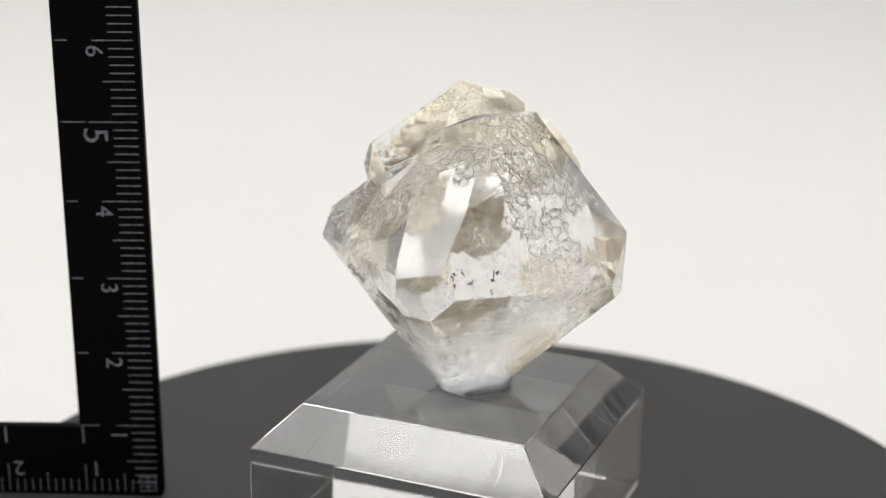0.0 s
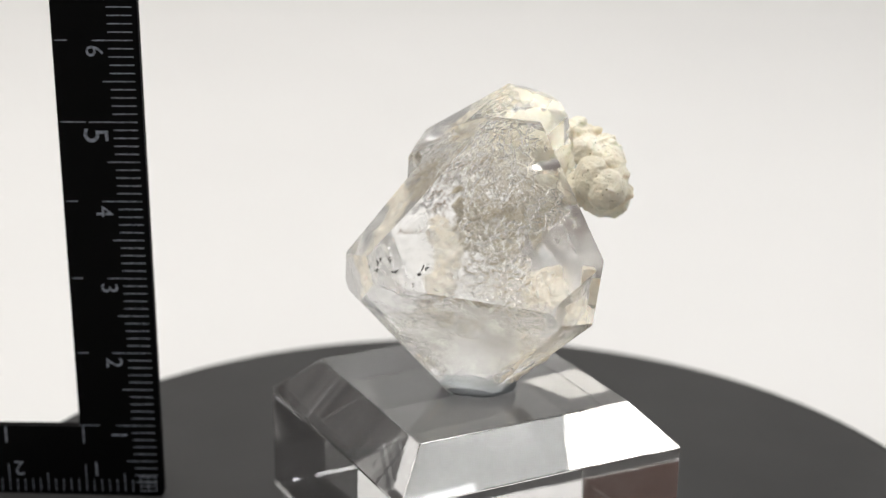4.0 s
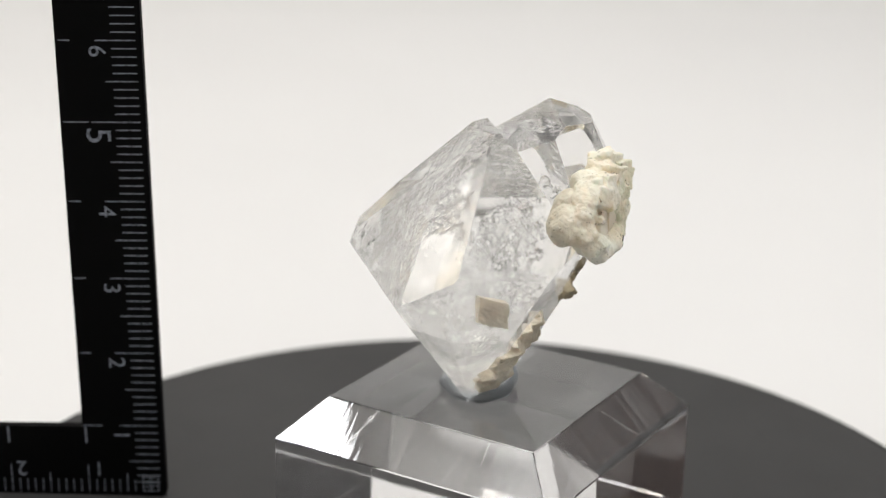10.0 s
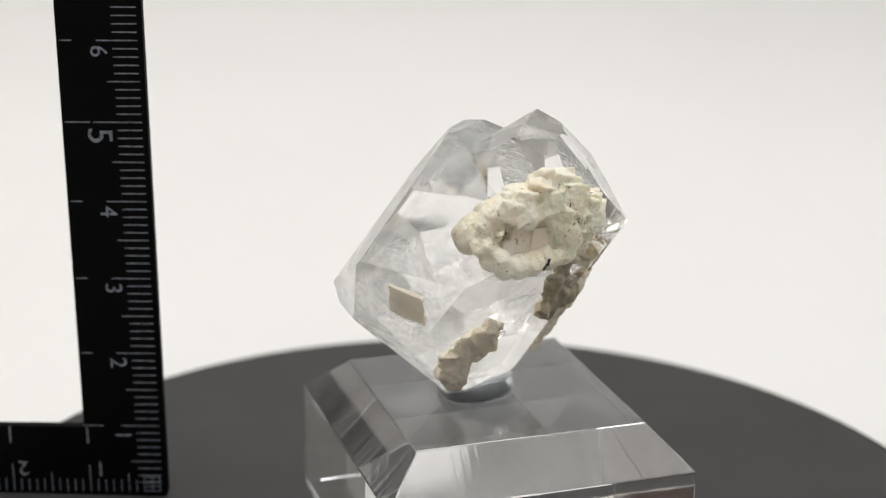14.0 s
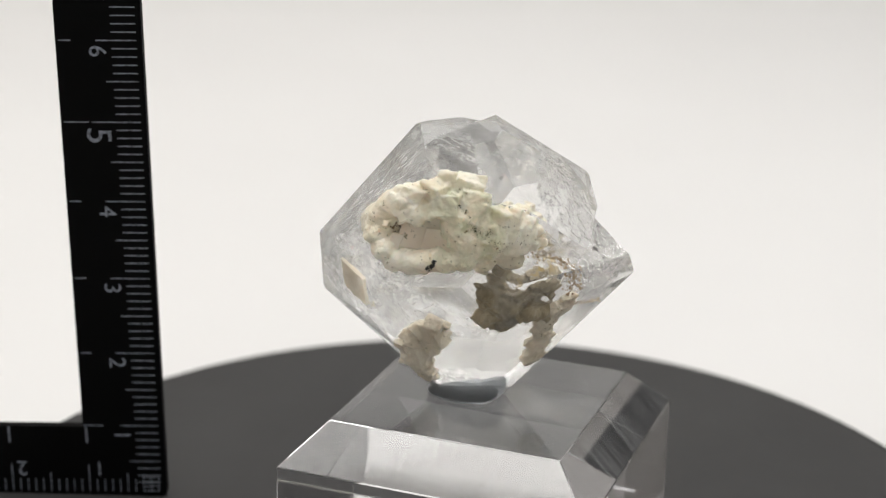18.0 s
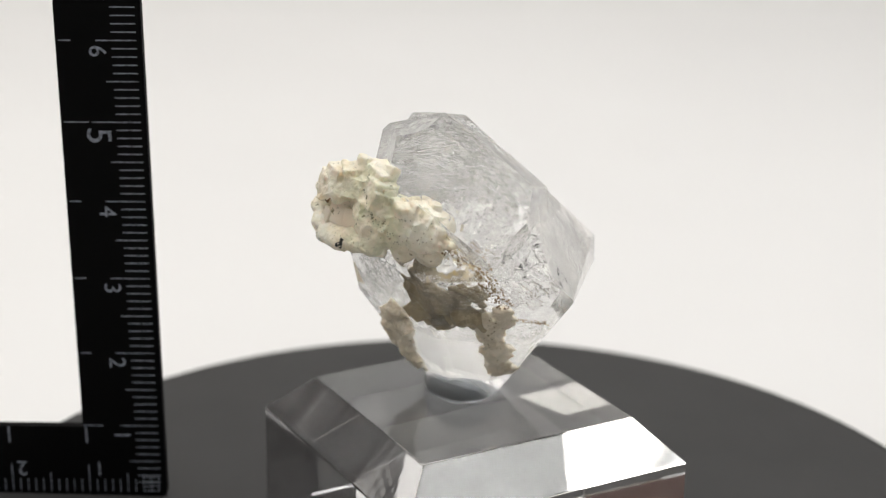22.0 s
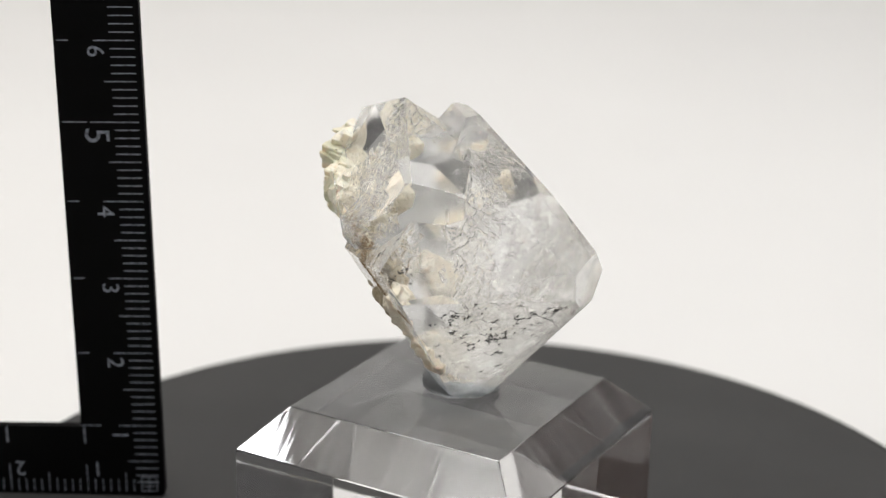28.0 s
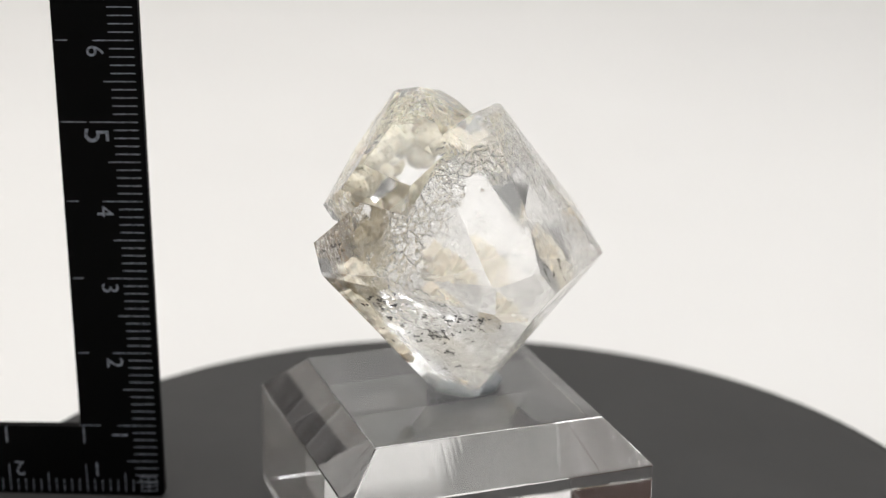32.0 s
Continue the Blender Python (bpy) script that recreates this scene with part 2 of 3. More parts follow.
CALCITE = calcite_paint("cream_calcite", (0.91, 0.87, 0.74), (0.84, 0.75, 0.58), (0.66, 0.655, 0.465), 0.35, 0.85)
PINK = calcite_paint("pinkish_calcite", (0.84, 0.75, 0.62), (0.77, 0.65, 0.51), (0.76, 0.68, 0.52))
# darker than the crust itself: includes the shade under the lump's overhang
SHADED_MATRIX = calcite_paint("shaded_grey_brown_calcite", (0.40, 0.34, 0.23), (0.25, 0.205, 0.125), (0.25, 0.24, 0.14), 0.1)
BEIGE = calcite_paint("beige_calcite", (0.74, 0.68, 0.56), (0.60, 0.53, 0.41), (0.50, 0.46, 0.34), 0.3)
RUST = material("brown_iron_stain", (0.20, 0.13, 0.06), 0.8)
DARK_GREEN = material("dark_green_grain", (0.09, 0.10, 0.035), 0.8)
SOOT_AND_SHADE = material("black_fleck_and_crevice", (0.02, 0.02, 0.018), 0.7)
# tack
TACK = material("bluish_clear_tack", (0.84, 0.89, 0.93), 0.10, Transmission_Weight=0.74, IOR=1.42)
bump(TACK, noise_of(TACK, 0.002, 3), 0.0003, 0.4)


# ---- building helpers ----
def mesh_of(name, bm, mat, smooth=False):
    me = bpy.data.meshes.new(name)
    bmesh.ops.recalc_face_normals(bm, faces=bm.faces[:])
    bm.to_mesh(me)
    bm.free()
    me.materials.append(mat)
    if smooth:
        me.shade_smooth()
    return me


def part(name, bm, mat, parent, label="", smooth=False):
    ob = new(name, mesh_of(name, bm, mat, smooth))
    ob.parent = parent
    return tagged(ob, label)


def box(bm, x0, x1, y0, y1, z0, z1, bevel=0.0, segments=2):
    made = bmesh.ops.create_cube(bm, size=1.0)["verts"]
    for v in made:
        v.co = Vector((x0 + (v.co.x + 0.5) * (x1 - x0), y0 + (v.co.y + 0.5) * (y1 - y0), z0 + (v.co.z + 0.5) * (z1 - z0)))
    if bevel:
        es = list({e for v in made for e in v.link_edges})
        bmesh.ops.bevel(bm, geom=es, offset=bevel, segments=segments, profile=0.5, affect="EDGES")
    return bm


def lathe(profile, steps=96):
    """A turned solid from (radius, height) pairs, bottom to top."""
    bm = bmesh.new()
    rings = []
    for r, z in profile:
        rings.append([bm.verts.new((r * math.cos(2 * math.pi * k / steps), r * math.sin(2 * math.pi * k / steps), z)) for k in range(steps)])
    for a, c in zip(rings, rings[1:]):
        for k in range(steps):
            bm.faces.new((a[k], a[(k + 1) % steps], c[(k + 1) % steps], c[k]))
    bm.faces.new(rings[0][::-1])
    bm.faces.new(rings[-1])
    return bm


# ---- the sweep and the room ----
def sweep():
    bm = bmesh.new()
    rows = []
    for k in range(25):
        y = -0.45 + 1.21 * k / 24
        rows.append([bm.verts.new((-0.5 + 1.0 * i / 16, y, 0.0004 * noise.noise((i * 0.4, k * 0.4, 0)))) for i in range(17)])
    for a, c in zip(rows, rows[1:]):
        for i in range(16):
            bm.faces.new((a[i], a[i + 1], c[i + 1], c[i]))
    ob = new("backdrop", mesh_of("backdrop", bm, PAPER, True))
    thick = ob.modifiers.new("thick", "SOLIDIFY")
    thick.thickness, thick.offset = 0.0008, -1
    tagged(ob, "wide white paper lying flat under and behind the turntable", "backdrop", kind="structure")
    # unseen boards, added and sized for the light the acrylic block reflects
    board = new("reflector_board", mesh_of("reflector_board", box(bmesh.new(), -0.24, 0.13, 0.70, 0.704, 0.0004, 0.98, 0.0005), PAPER))
    tagged(board, "unseen upright white board added at the back of the paper", "board")
    low = new("reflector_board", mesh_of("reflector_board", box(bmesh.new(), -0.62, 0.62, 0.73, 0.734, 0.0004, 0.50, 0.0005), PAPER))
    tagged(low, "unseen wide low white board added behind the tall one for light", "board")


def room():
    for name, dims, mat, tint in (("wall_north", (-0.9, 0.9, 0.95, 1.0, -0.75, 1.0), PALE, "pale grey"), ("wall_south", (-0.9, 0.9, -0.95, -0.9, -0.75, 1.0), PALE, "pale grey"),
                                  ("wall_east", (0.9, 0.95, -0.95, 1.0, -0.75, 1.0), GREY, "dim grey"), ("wall_west", (-0.95, -0.9, -0.95, 1.0, -0.75, 1.0), BROWN, "dim brown"),
                                  ("ceiling", (-0.95, 0.95, -0.95, 1.0, 1.0, 1.05), WHITE, "white"), ("floor", (-0.95, 0.95, -0.95, 1.0, -0.80, -0.75), BROWN, "dim brown")):
        ob = new(name, mesh_of(name, box(bmesh.new(), *dims), mat))
        tagged(ob, tint + " painted studio " + name.split("_")[0], name.split("_")[0], kind="structure")
    root = tagged(new("table"), "plain dark wooden table under white paper", "table")
    part("tabletop", box(bmesh.new(), -0.8, 0.8, -0.8, 0.8, -0.03, -0.0015, 0.002), WOOD, root)
    for x in (-0.74, 0.74):
        for y in (-0.74, 0.69):
            part("leg", box(bmesh.new(), x - 0.03, x + 0.03, y - 0.03, y + 0.03, -0.75, -0.03, 0.002), WOOD, root)


# ---- turntable ----
def turntable():
    root = tagged(new("turntable"), "matt dark grey round turntable, slowly turning on white paper", "turntable")
    part("base", lathe([(0.055, 0.0), (0.057, 0.002), (0.057, 0.018), (0.050, 0.0225)]), BASE, root, "black plastic base")
    r = 6.53 * CM
    plate = part("plate", lathe([(r - 0.0022, DISC_Z - 0.0070), (r - 0.0012, DISC_Z - 0.0050), (r - 0.0012, DISC_Z - 0.0008), (r - 0.0015, DISC_Z)], 192), DISC, root)
    bm = bmesh.new()
    rings = []
    for q, z in ((r - 0.0011, -0.0062), (r - 0.0003, -0.0060), (r, -0.0054), (r, -0.0010), (r - 0.0003, -0.0003), (r - 0.0011, -0.0001)):
        rings.append([bm.verts.new((q * math.cos(math.pi * k / 96), q * math.sin(math.pi * k / 96), DISC_Z + z)) for k in range(192)])
    for a, c in zip(rings, rings[1:] + rings[:1]):
        for k in range(192):
            bm.faces.new((a[k], a[(k + 1) % 192], c[(k + 1) % 192], c[k]))
    part("rim", bm, DISC, plate, smooth=True)
    return plate


# ---- acrylic block ----
def acrylic_block():
    root = new("acrylic_block")
    tagged(root, "clear acrylic display block with sloping top edges on turntable", "display block")
    s, t, hb, ht = 1.882 * CM, 1.409 * CM, TOP_Z - 0.494 * CM, TOP_Z
    bm = bmesh.new()
    rings = []
    for h, z in ((s, DISC_Z + 0.0002), (s, hb), (t, ht)):
        rings.append([bm.verts.new((h * a, h * c, z)) for a, c in ((-1, -1), (1, -1), (1, 1), (-1, 1))])
    for a, c in zip(rings, rings[1:]):
        for k in range(4):
            bm.faces.new((a[k], a[(k + 1) % 4], c[(k + 1) % 4], c[k]))
    bm.faces.new(rings[0][::-1])
    bm.faces.new(rings[-1])
    bmesh.ops.bevel(bm, geom=bm.edges[:], offset=0.00012, segments=2, profile=0.5, affect="EDGES")
    turn = Matrix.Translation((-0.1607 * CM, 0.2085 * CM, 0)) @ Matrix.Rotation(radians(-22.57), 4, "Z")
    bmesh.ops.transform(bm, matrix=turn, verts=bm.verts[:])
    back = turn.inverted().to_3x3()
    for f in bm.faces:
        f.normal_update()
        no = back @ f.normal
        if 0.3 < no.z < 0.95 and f.calc_area() > 1e-5:
            f.material_index = 1 if abs(no.y) > abs(no.x) else 2
    body = part("block_body", bm, ACRYLIC, root)
    body.visible_shadow = False
    body.data.materials.append(ACRYLIC_X)
    body.data.materials.append(ACRYLIC_Y)
    return root


# ---- the specimen ----
# facets: compass angle, slope, distance from the foot in cm
MAIN_CUTS = [
    (-60.8, 30.3, 1.944),
    (-156.3, -33.4, 0.264),
    (-155.2, 35.1, 2.172),
    (44.7, 24.9, 2.092),
    (31.4, -42.1, 0.258),
    (-112.0, 1.8, 1.572),
    (37.6, -7.4, 1.216),
    (-65.9, -35.0, 0.115),
    (-126.5, 46.5, 2.410),
    (91.0, -64.6, -0.001),
    (-65.2, 39.7, 2.245),
    (-16.7, -0.8, 1.708),
    (119.1, -31.9, 0.286),
    (-23.8, -46.0, 0.201),
    (-153.0, 2.0, 1.429),
    (-116.1, -40.9, 0.224),
    (109.4, 42.5, 2.395),
    (73.7, -26.9, 0.317),
    (-169.8, 3.6, 4.381),
    (-41.7, 35.6, 2.245),
    (-34.3, -35.3, 2.771),
    (0.0, -90.0, -0.030),
    (0.0, 90.0, 3.412),
]
SIDE_CUTS = [
    (-85.9, 55.0, 2.516),
    (36.5, 11.2, 2.045),
    (-160.2, 1.9, 1.073),
    (137.5, 33.4, 2.747),
    (51.5, 16.1, 2.028),
    (-137.0, 53.3, 2.67),
    (-40.9, 58.3, 2.756),
    (96.1, 24.4, 2.65),
    (176.4, -19.6, 0.449),
    (60.5, 71.0, 3.661),
    (-148.1, 25.7, 1.983),
    (166.1, 54.1, 3.173),
    (-67.5, 55.2, 2.531),
    (0, -90, -2.1),
    (80, -35, -0.37),
    (0, 0, 0.6),
    (-90, 0, 0.0),
]


def normal_of(az, el):
    return Vector((math.cos(radians(az)) * math.cos(radians(el)), math.sin(radians(az)) * math.cos(radians(el)), math.sin(radians(el))))


def cut_crystal(cuts):
    bm = bmesh.new()
    box(bm, -0.04, 0.04, -0.04, 0.04, -0.01, 0.06)
    for az, el, d in cuts:
        no = normal_of(az, el)
        got = bmesh.ops.bisect_plane(bm, geom=bm.verts[:] + bm.edges[:] + bm.faces[:], plane_co=no * d * CM, plane_no=no, clear_outer=True, dist=1e-7)
        es = [g for g in got["geom_cut"] if isinstance(g, bmesh.types.BMEdge)]
        if es:
            bmesh.ops.edgeloop_fill(bm, edges=es)
    return bm


def outside(bm, cuts):
    """Takes away what lies inside the solid that the cuts bound."""
    for az, el, d in cuts:
        no = normal_of(az, el)
        bmesh.ops.bisect_plane(bm, geom=bm.verts[:] + bm.edges[:] + bm.faces[:], plane_co=no * d * CM, plane_no=no, dist=1e-7)
    gone = [f for f in bm.faces if all(normal_of(az, el).dot(f.calc_center_median()) < d * CM for az, el, d in cuts)]
    bmesh.ops.delete(bm, geom=gone, context="FACES")
    return bm


UP = Matrix.Translation((0, 0, TOP_Z))
HEART = Vector((0.0, -0.1, 1.6))


def skin(p, out):
    """The point of the large crystal's surface that lies beyond p along out, and its normal, in cm."""
    best, face = 1e9, None
    for az, el, d in MAIN_CUTS:
        no = normal_of(az, el)
        k = no.dot(out)
        if k > 1e-4:
            reach = (d - no.dot(p)) / k
            if reach < best:
                best, face = reach, no
    return p + out * best, face


SIDEWAYS = Vector((-0.993, 0.118, 0))


def lump_place(u, w, z):
    """A point of the calcite lump: along the face, out of it and up, in cm."""
    return (SIDEWAYS * u + OUTWARD * w + Vector((0, 0, z))) * CM


def rhomb(bm, at, size, spin, rng, flat=1.0):
    """A calcite cleavage rhomb: a skewed block with uneven sides."""
    skew = Matrix(((1, 0.22, 0.1, 0), (0, 1, 0.18, 0), (0, 0, flat, 0), (0, 0, 0, 1)))
    turn = Euler([radians(spin[0]) + rng.uniform(-0.15, 0.15), radians(spin[1]) + rng.uniform(-0.15, 0.15), radians(spin[2]) + rng.uniform(-0.15, 0.15)]).to_matrix().to_4x4()
    grow = Matrix.Diagonal((rng.uniform(0.85, 1.15), rng.uniform(0.85, 1.15), rng.uniform(0.85, 1.15), 1))
    return bmesh.ops.create_cube(bm, size=size * CM, matrix=Matrix.Translation(at) @ turn @ skew @ grow)["verts"]


def ball(bm, at, r, rng):
    squash = Matrix.Diagonal((rng.uniform(0.85, 1.15), rng.uniform(0.85, 1.15), rng.uniform(0.85, 1.1), 1))
    bmesh.ops.create_icosphere(bm, subdivisions=3, radius=r * CM, matrix=Matrix.Translation(at) @ squash)


def roughen(ob, voxel, *waves, rounds=2):
    """Melts the overlapping grains into one crust and breaks its surface."""
    melt = ob.modifiers.new("melt", "REMESH")
    melt.mode, melt.voxel_size = "VOXEL", voxel
    soft = ob.modifiers.new("soften", "SMOOTH")
    soft.factor, soft.iterations = 0.5, rounds
    for kind, size, depth in waves:
        tex = bpy.data.textures.new("wave", kind)
        tex.noise_scale = size
        if kind == "CLOUDS":
            tex.noise_depth = 3
        push = ob.modifiers.new("push", "DISPLACE")
        push.texture, push.texture_coords, push.strength, push.mid_level = tex, "LOCAL", depth, 0.5
    return ob


def lift(bm):
    bmesh.ops.transform(bm, matrix=UP, verts=bm.verts[:])
    return bm


def grain(bm, u, w, z, wide, deep, high, rng, wild=0.10):
    """A cleavage block that lies with the others of its lump."""
    basis = Matrix((SIDEWAYS, OUTWARD, Vector((0, 0, 1)))).transposed().to_4x4()
    lean = Euler([rng.gauss(0.25, wild), rng.gauss(0.10, wild), rng.gauss(0.12, wild)]).to_matrix().to_4x4()
    skew = Matrix(((1, 0.05, 0.16, 0), (0.1, 1, 0.12, 0), (0.05, 0, 1, 0), (0, 0, 0, 1)))
    size = Matrix.Diagonal((wide * CM, deep * CM, high * CM, 1))
    return bmesh.ops.create_cube(bm, size=1.0, matrix=Matrix.Translation(lump_place(u, w, z)) @ basis @ lean @ skew @ size)["verts"]


def lump_front(u, z):
    """How far out the lump reaches at that place, in cm."""
    k = 1.0 - 0.62 * ((u + 0.22) / 1.0) ** 2 - 0.75 * ((z - 2.60) / 0.62) ** 2
    return 1.22 + 0.70 * math.sqrt(max(0.0, k))


def calcite(root):
    rng = random.Random(7)
    bm = bmesh.new()
    # heart of the lump, and its foot on the crystal
    for u, w, z, r in ((-0.70, 1.30, 2.58, 0.27), (-0.45, 1.46, 2.85, 0.22), (-0.40, 1.28, 2.40, 0.28), (0.0, 1.58, 2.62, 0.26), (0.02, 1.56, 2.44, 0.25), (0.30, 1.46, 2.52, 0.26), (0.45, 1.34, 2.52, 0.24),
                       (0.62, 1.28, 2.44, 0.20), (0.20, 1.34, 2.14, 0.18), (0.48, 1.22, 2.14, 0.17), (-0.22, 1.34, 2.12, 0.18), (-0.10, 1.60, 2.84, 0.20),
                       (-0.02, 1.60, 2.68, 0.22), (0.02, 1.64, 2.50, 0.22), (0.08, 1.60, 2.36, 0.20), (0.14, 1.58, 2.60, 0.20), (-0.12, 1.66, 2.58, 0.14),
                       (-0.84, 1.44, 2.56, 0.20), (-0.88, 1.44, 2.40, 0.20), (-0.62, 1.48, 2.28, 0.20), (-0.92, 1.30, 2.50, 0.24)):
        ball(bm, lump_place(u, w, z), r, rng)
    # rounded rim round the left and the lower side of the hollow
    rim = [Vector(v) for v in ((-0.66, 1.50, 2.88), (-0.84, 1.50, 2.76), (-0.97, 1.48, 2.56), (-0.95, 1.54, 2.38), (-0.80, 1.62, 2.24), (-0.56, 1.67, 2.18), (-0.34, 1.68, 2.19), (-0.14, 1.70, 2.22), (0.06, 1.66, 2.26))]
    for p, q in zip(rim, rim[1:]):
        for k in range(4):
            at = p.lerp(q, k / 4)
            ball(bm, lump_place(at.x + rng.gauss(0, 0.012), at.y + rng.gauss(0, 0.012), at.z + rng.gauss(0, 0.012)), rng.uniform(0.12, 0.155), rng)
    # stepped cleavage blocks over the hollow and down the middle
    for u, w, z, wide, deep, high in ((-0.72, 1.55, 2.80, 0.24, 0.34, 0.22), (-0.56, 1.58, 2.92, 0.28, 0.34, 0.20), (-0.50, 1.66, 2.74, 0.34, 0.26, 0.20), (-0.30, 1.58, 2.98, 0.26, 0.34, 0.22), (-0.22, 1.66, 2.82, 0.32, 0.30, 0.24),
                                      (-0.20, 1.52, 3.08, 0.17, 0.24, 0.16), (0.04, 1.52, 3.03, 0.32, 0.32, 0.16), (0.10, 1.60, 2.90, 0.30, 0.34, 0.18), (0.14, 1.66, 2.76, 0.22, 0.30, 0.26),
                                      (0.24, 1.58, 2.46, 0.28, 0.30, 0.30), (0.26, 1.52, 2.30, 0.26, 0.24, 0.16),
                                      (0.36, 1.52, 2.70, 0.24, 0.26, 0.20), (0.54, 1.46, 2.68, 0.22, 0.22, 0.18), (0.68, 1.38, 2.60, 0.20, 0.22, 0.20), (0.50, 1.48, 2.52, 0.24, 0.24, 0.20), (0.66, 1.38, 2.44, 0.22, 0.22, 0.18),
                                      (0.46, 1.42, 2.36, 0.26, 0.24, 0.14), (0.78, 1.30, 2.50, 0.12, 0.16, 0.14)):
        grain(bm, u, w, z, wide, deep, high, rng, 0.20)
        ball(bm, lump_place(u, w + 0.03, z), 0.40 * (wide + high) / 2 + 0.03, rng)
    for k in range(24):
        u, z = rng.uniform(-0.85, 0.75), rng.uniform(2.3, 3.08)
        if ((u + 0.15) / 0.95) ** 2 + ((z - 2.66) / 0.44) ** 2 > 1.0 or (-0.82 < u < -0.16 and 2.2 < z < 2.66):
            continue
        big = rng.uniform(0.05, 0.12)
        out = lump_front(u, z) if u < 0.3 else 1.66 - 0.40 * (u - 0.3)
        grain(bm, u, out - rng.uniform(0.12, 0.18), z, big * rng.uniform(0.9, 1.5), big, big, rng, 0.16)
    # thin tapering ledge
    for k in range(4):
        t = k / 3
        grain(bm, 0.50 + 0.30 * t, 1.40 - 0.14 * t, 2.30 + 0.03 * t, 0.20, 0.24 - 0.08 * t, 0.16 - 0.08 * t, rng, 0.12)
    for u, w, z, r in ((0.40, 1.50, 2.60, 0.15), (0.56, 1.44, 2.58, 0.15), (0.66, 1.38, 2.48, 0.14), (0.50, 1.44, 2.44, 0.15), (0.34, 1.50, 2.42, 0.15)):
        ball(bm, lump_place(u, w, z), r, rng)
    lump = part("calcite_lump", lift(bm), CALCITE, root, "rough cream calcite lump with greenish bloom", smooth=True)
    roughen(lump, 0.00012, ("CLOUDS", 0.0026, 0.0010), ("CLOUDS", 0.0010, 0.0003), ("CLOUDS", 0.0004, 0.00010), rounds=12)
    for u, z, size in ((-0.20, 3.08, 0.15), (0.08, 3.03, 0.24), (0.02, 2.80, 0.20), (0.40, 2.72, 0.20), (0.60, 2.70, 0.17), (0.66, 2.40, 0.18), (0.20, 2.86, 0.18)):
        out = lump_front(u, z) if u < 0.35 else 1.62 - 0.45 * (u - 0.35)
        bm = bmesh.new()
        grain(bm, u, out - 0.12 - rng.uniform(0.46, 0.62) * size, z, size * rng.uniform(0.9, 1.25), size, size * rng.uniform(0.6, 0.9), rng, 0.14)
        bmesh.ops.bevel(bm, geom=bm.edges[:], offset=0.00026, segments=3, profile=0.5, affect="EDGES")
        bmesh.ops.subdivide_edges(bm, edges=bm.edges[:], cuts=4, use_grid_fill=True)
        for v in bm.verts:
            v.co += noise.noise_vector(v.co * 900) * 0.00022 + noise.noise_vector(v.co * 3000) * 0.00008
        part("calcite_block", lift(bm), CALCITE, root)
    for u, w, z, wide, high in ((-0.52, 1.56, 2.45, 0.40, 0.30), (-0.28, 1.60, 2.42, 0.34, 0.28), (-0.46, 1.52, 2.60, 0.50, 0.16), (-0.74, 1.58, 2.38, 0.14, 0.18)):
        bm = bmesh.new()
        grain(bm, u, w, z, wide, 0.24, high, rng, 0.10)
        bmesh.ops.bevel(bm, geom=bm.edges[:], offset=0.00008, segments=1, affect="EDGES")
        part("cleavage_rhomb", lift(bm), PINK, root, "pinkish flat calcite cleavage")
    # dirt and specks in the lump's hollows; black grains paint a crevice's shade
    bpy.context.view_layer.update()
    solid = lump.evaluated_get(bpy.context.evaluated_depsgraph_get())
    for name, mat, label, tracks in (("crevice_shade", SOOT_AND_SHADE, "black grains drawing the shade in a crevice of the calcite", (((-0.36, 2.14), (-0.30, 2.24), 26, 0.014, 0.010, 0.020),)),
                                     ("brown_spot", RUST, "brown specks in the hollow of the calcite", (((-0.76, 2.56), (-0.62, 2.50), 34, 0.030, 0.006, 0.016),)),
                                     ("green_groove", DARK_GREEN, "dark green grains along a groove of the calcite",
                                      (((-0.05, 2.86), (0.05, 2.78), 26, 0.014, 0.005, 0.012), ((0.05, 2.78), (0.16, 2.56), 30, 0.020, 0.004, 0.011), ((0.20, 2.60), (0.42, 2.44), 26, 0.03, 0.004, 0.010))),
                                     ("fine_dirt", RUST, "fine brown specks over the calcite", (((-0.80, 2.75), (0.60, 2.60), 46, 0.14, 0.002, 0.006), ((0.30, 2.32), (0.75, 2.42), 40, 0.06, 0.003, 0.010)))):
        bm = bmesh.new()
        for (u0, z0), (u1, z1), count, spread, small, large in tracks:
            for k in range(count):
                t = rng.random()
                u, z = u0 + (u1 - u0) * t + rng.gauss(0, spread), z0 + (z1 - z0) * t + rng.gauss(0, spread)
                hit, at, no, face = solid.ray_cast(UP @ lump_place(u, 3.0, z), -OUTWARD)
                if hit:
                    bmesh.ops.create_icosphere(bm, subdivisions=1, radius=rng.uniform(small, large) * CM, matrix=Matrix.Translation(at - no * 0.00002) @ Matrix.Diagonal((rng.uniform(0.6, 1.4), 0.6, rng.uniform(0.6, 1.4), 1)))
        tagged(part(name, bm, mat, root, label), kind="stuff")


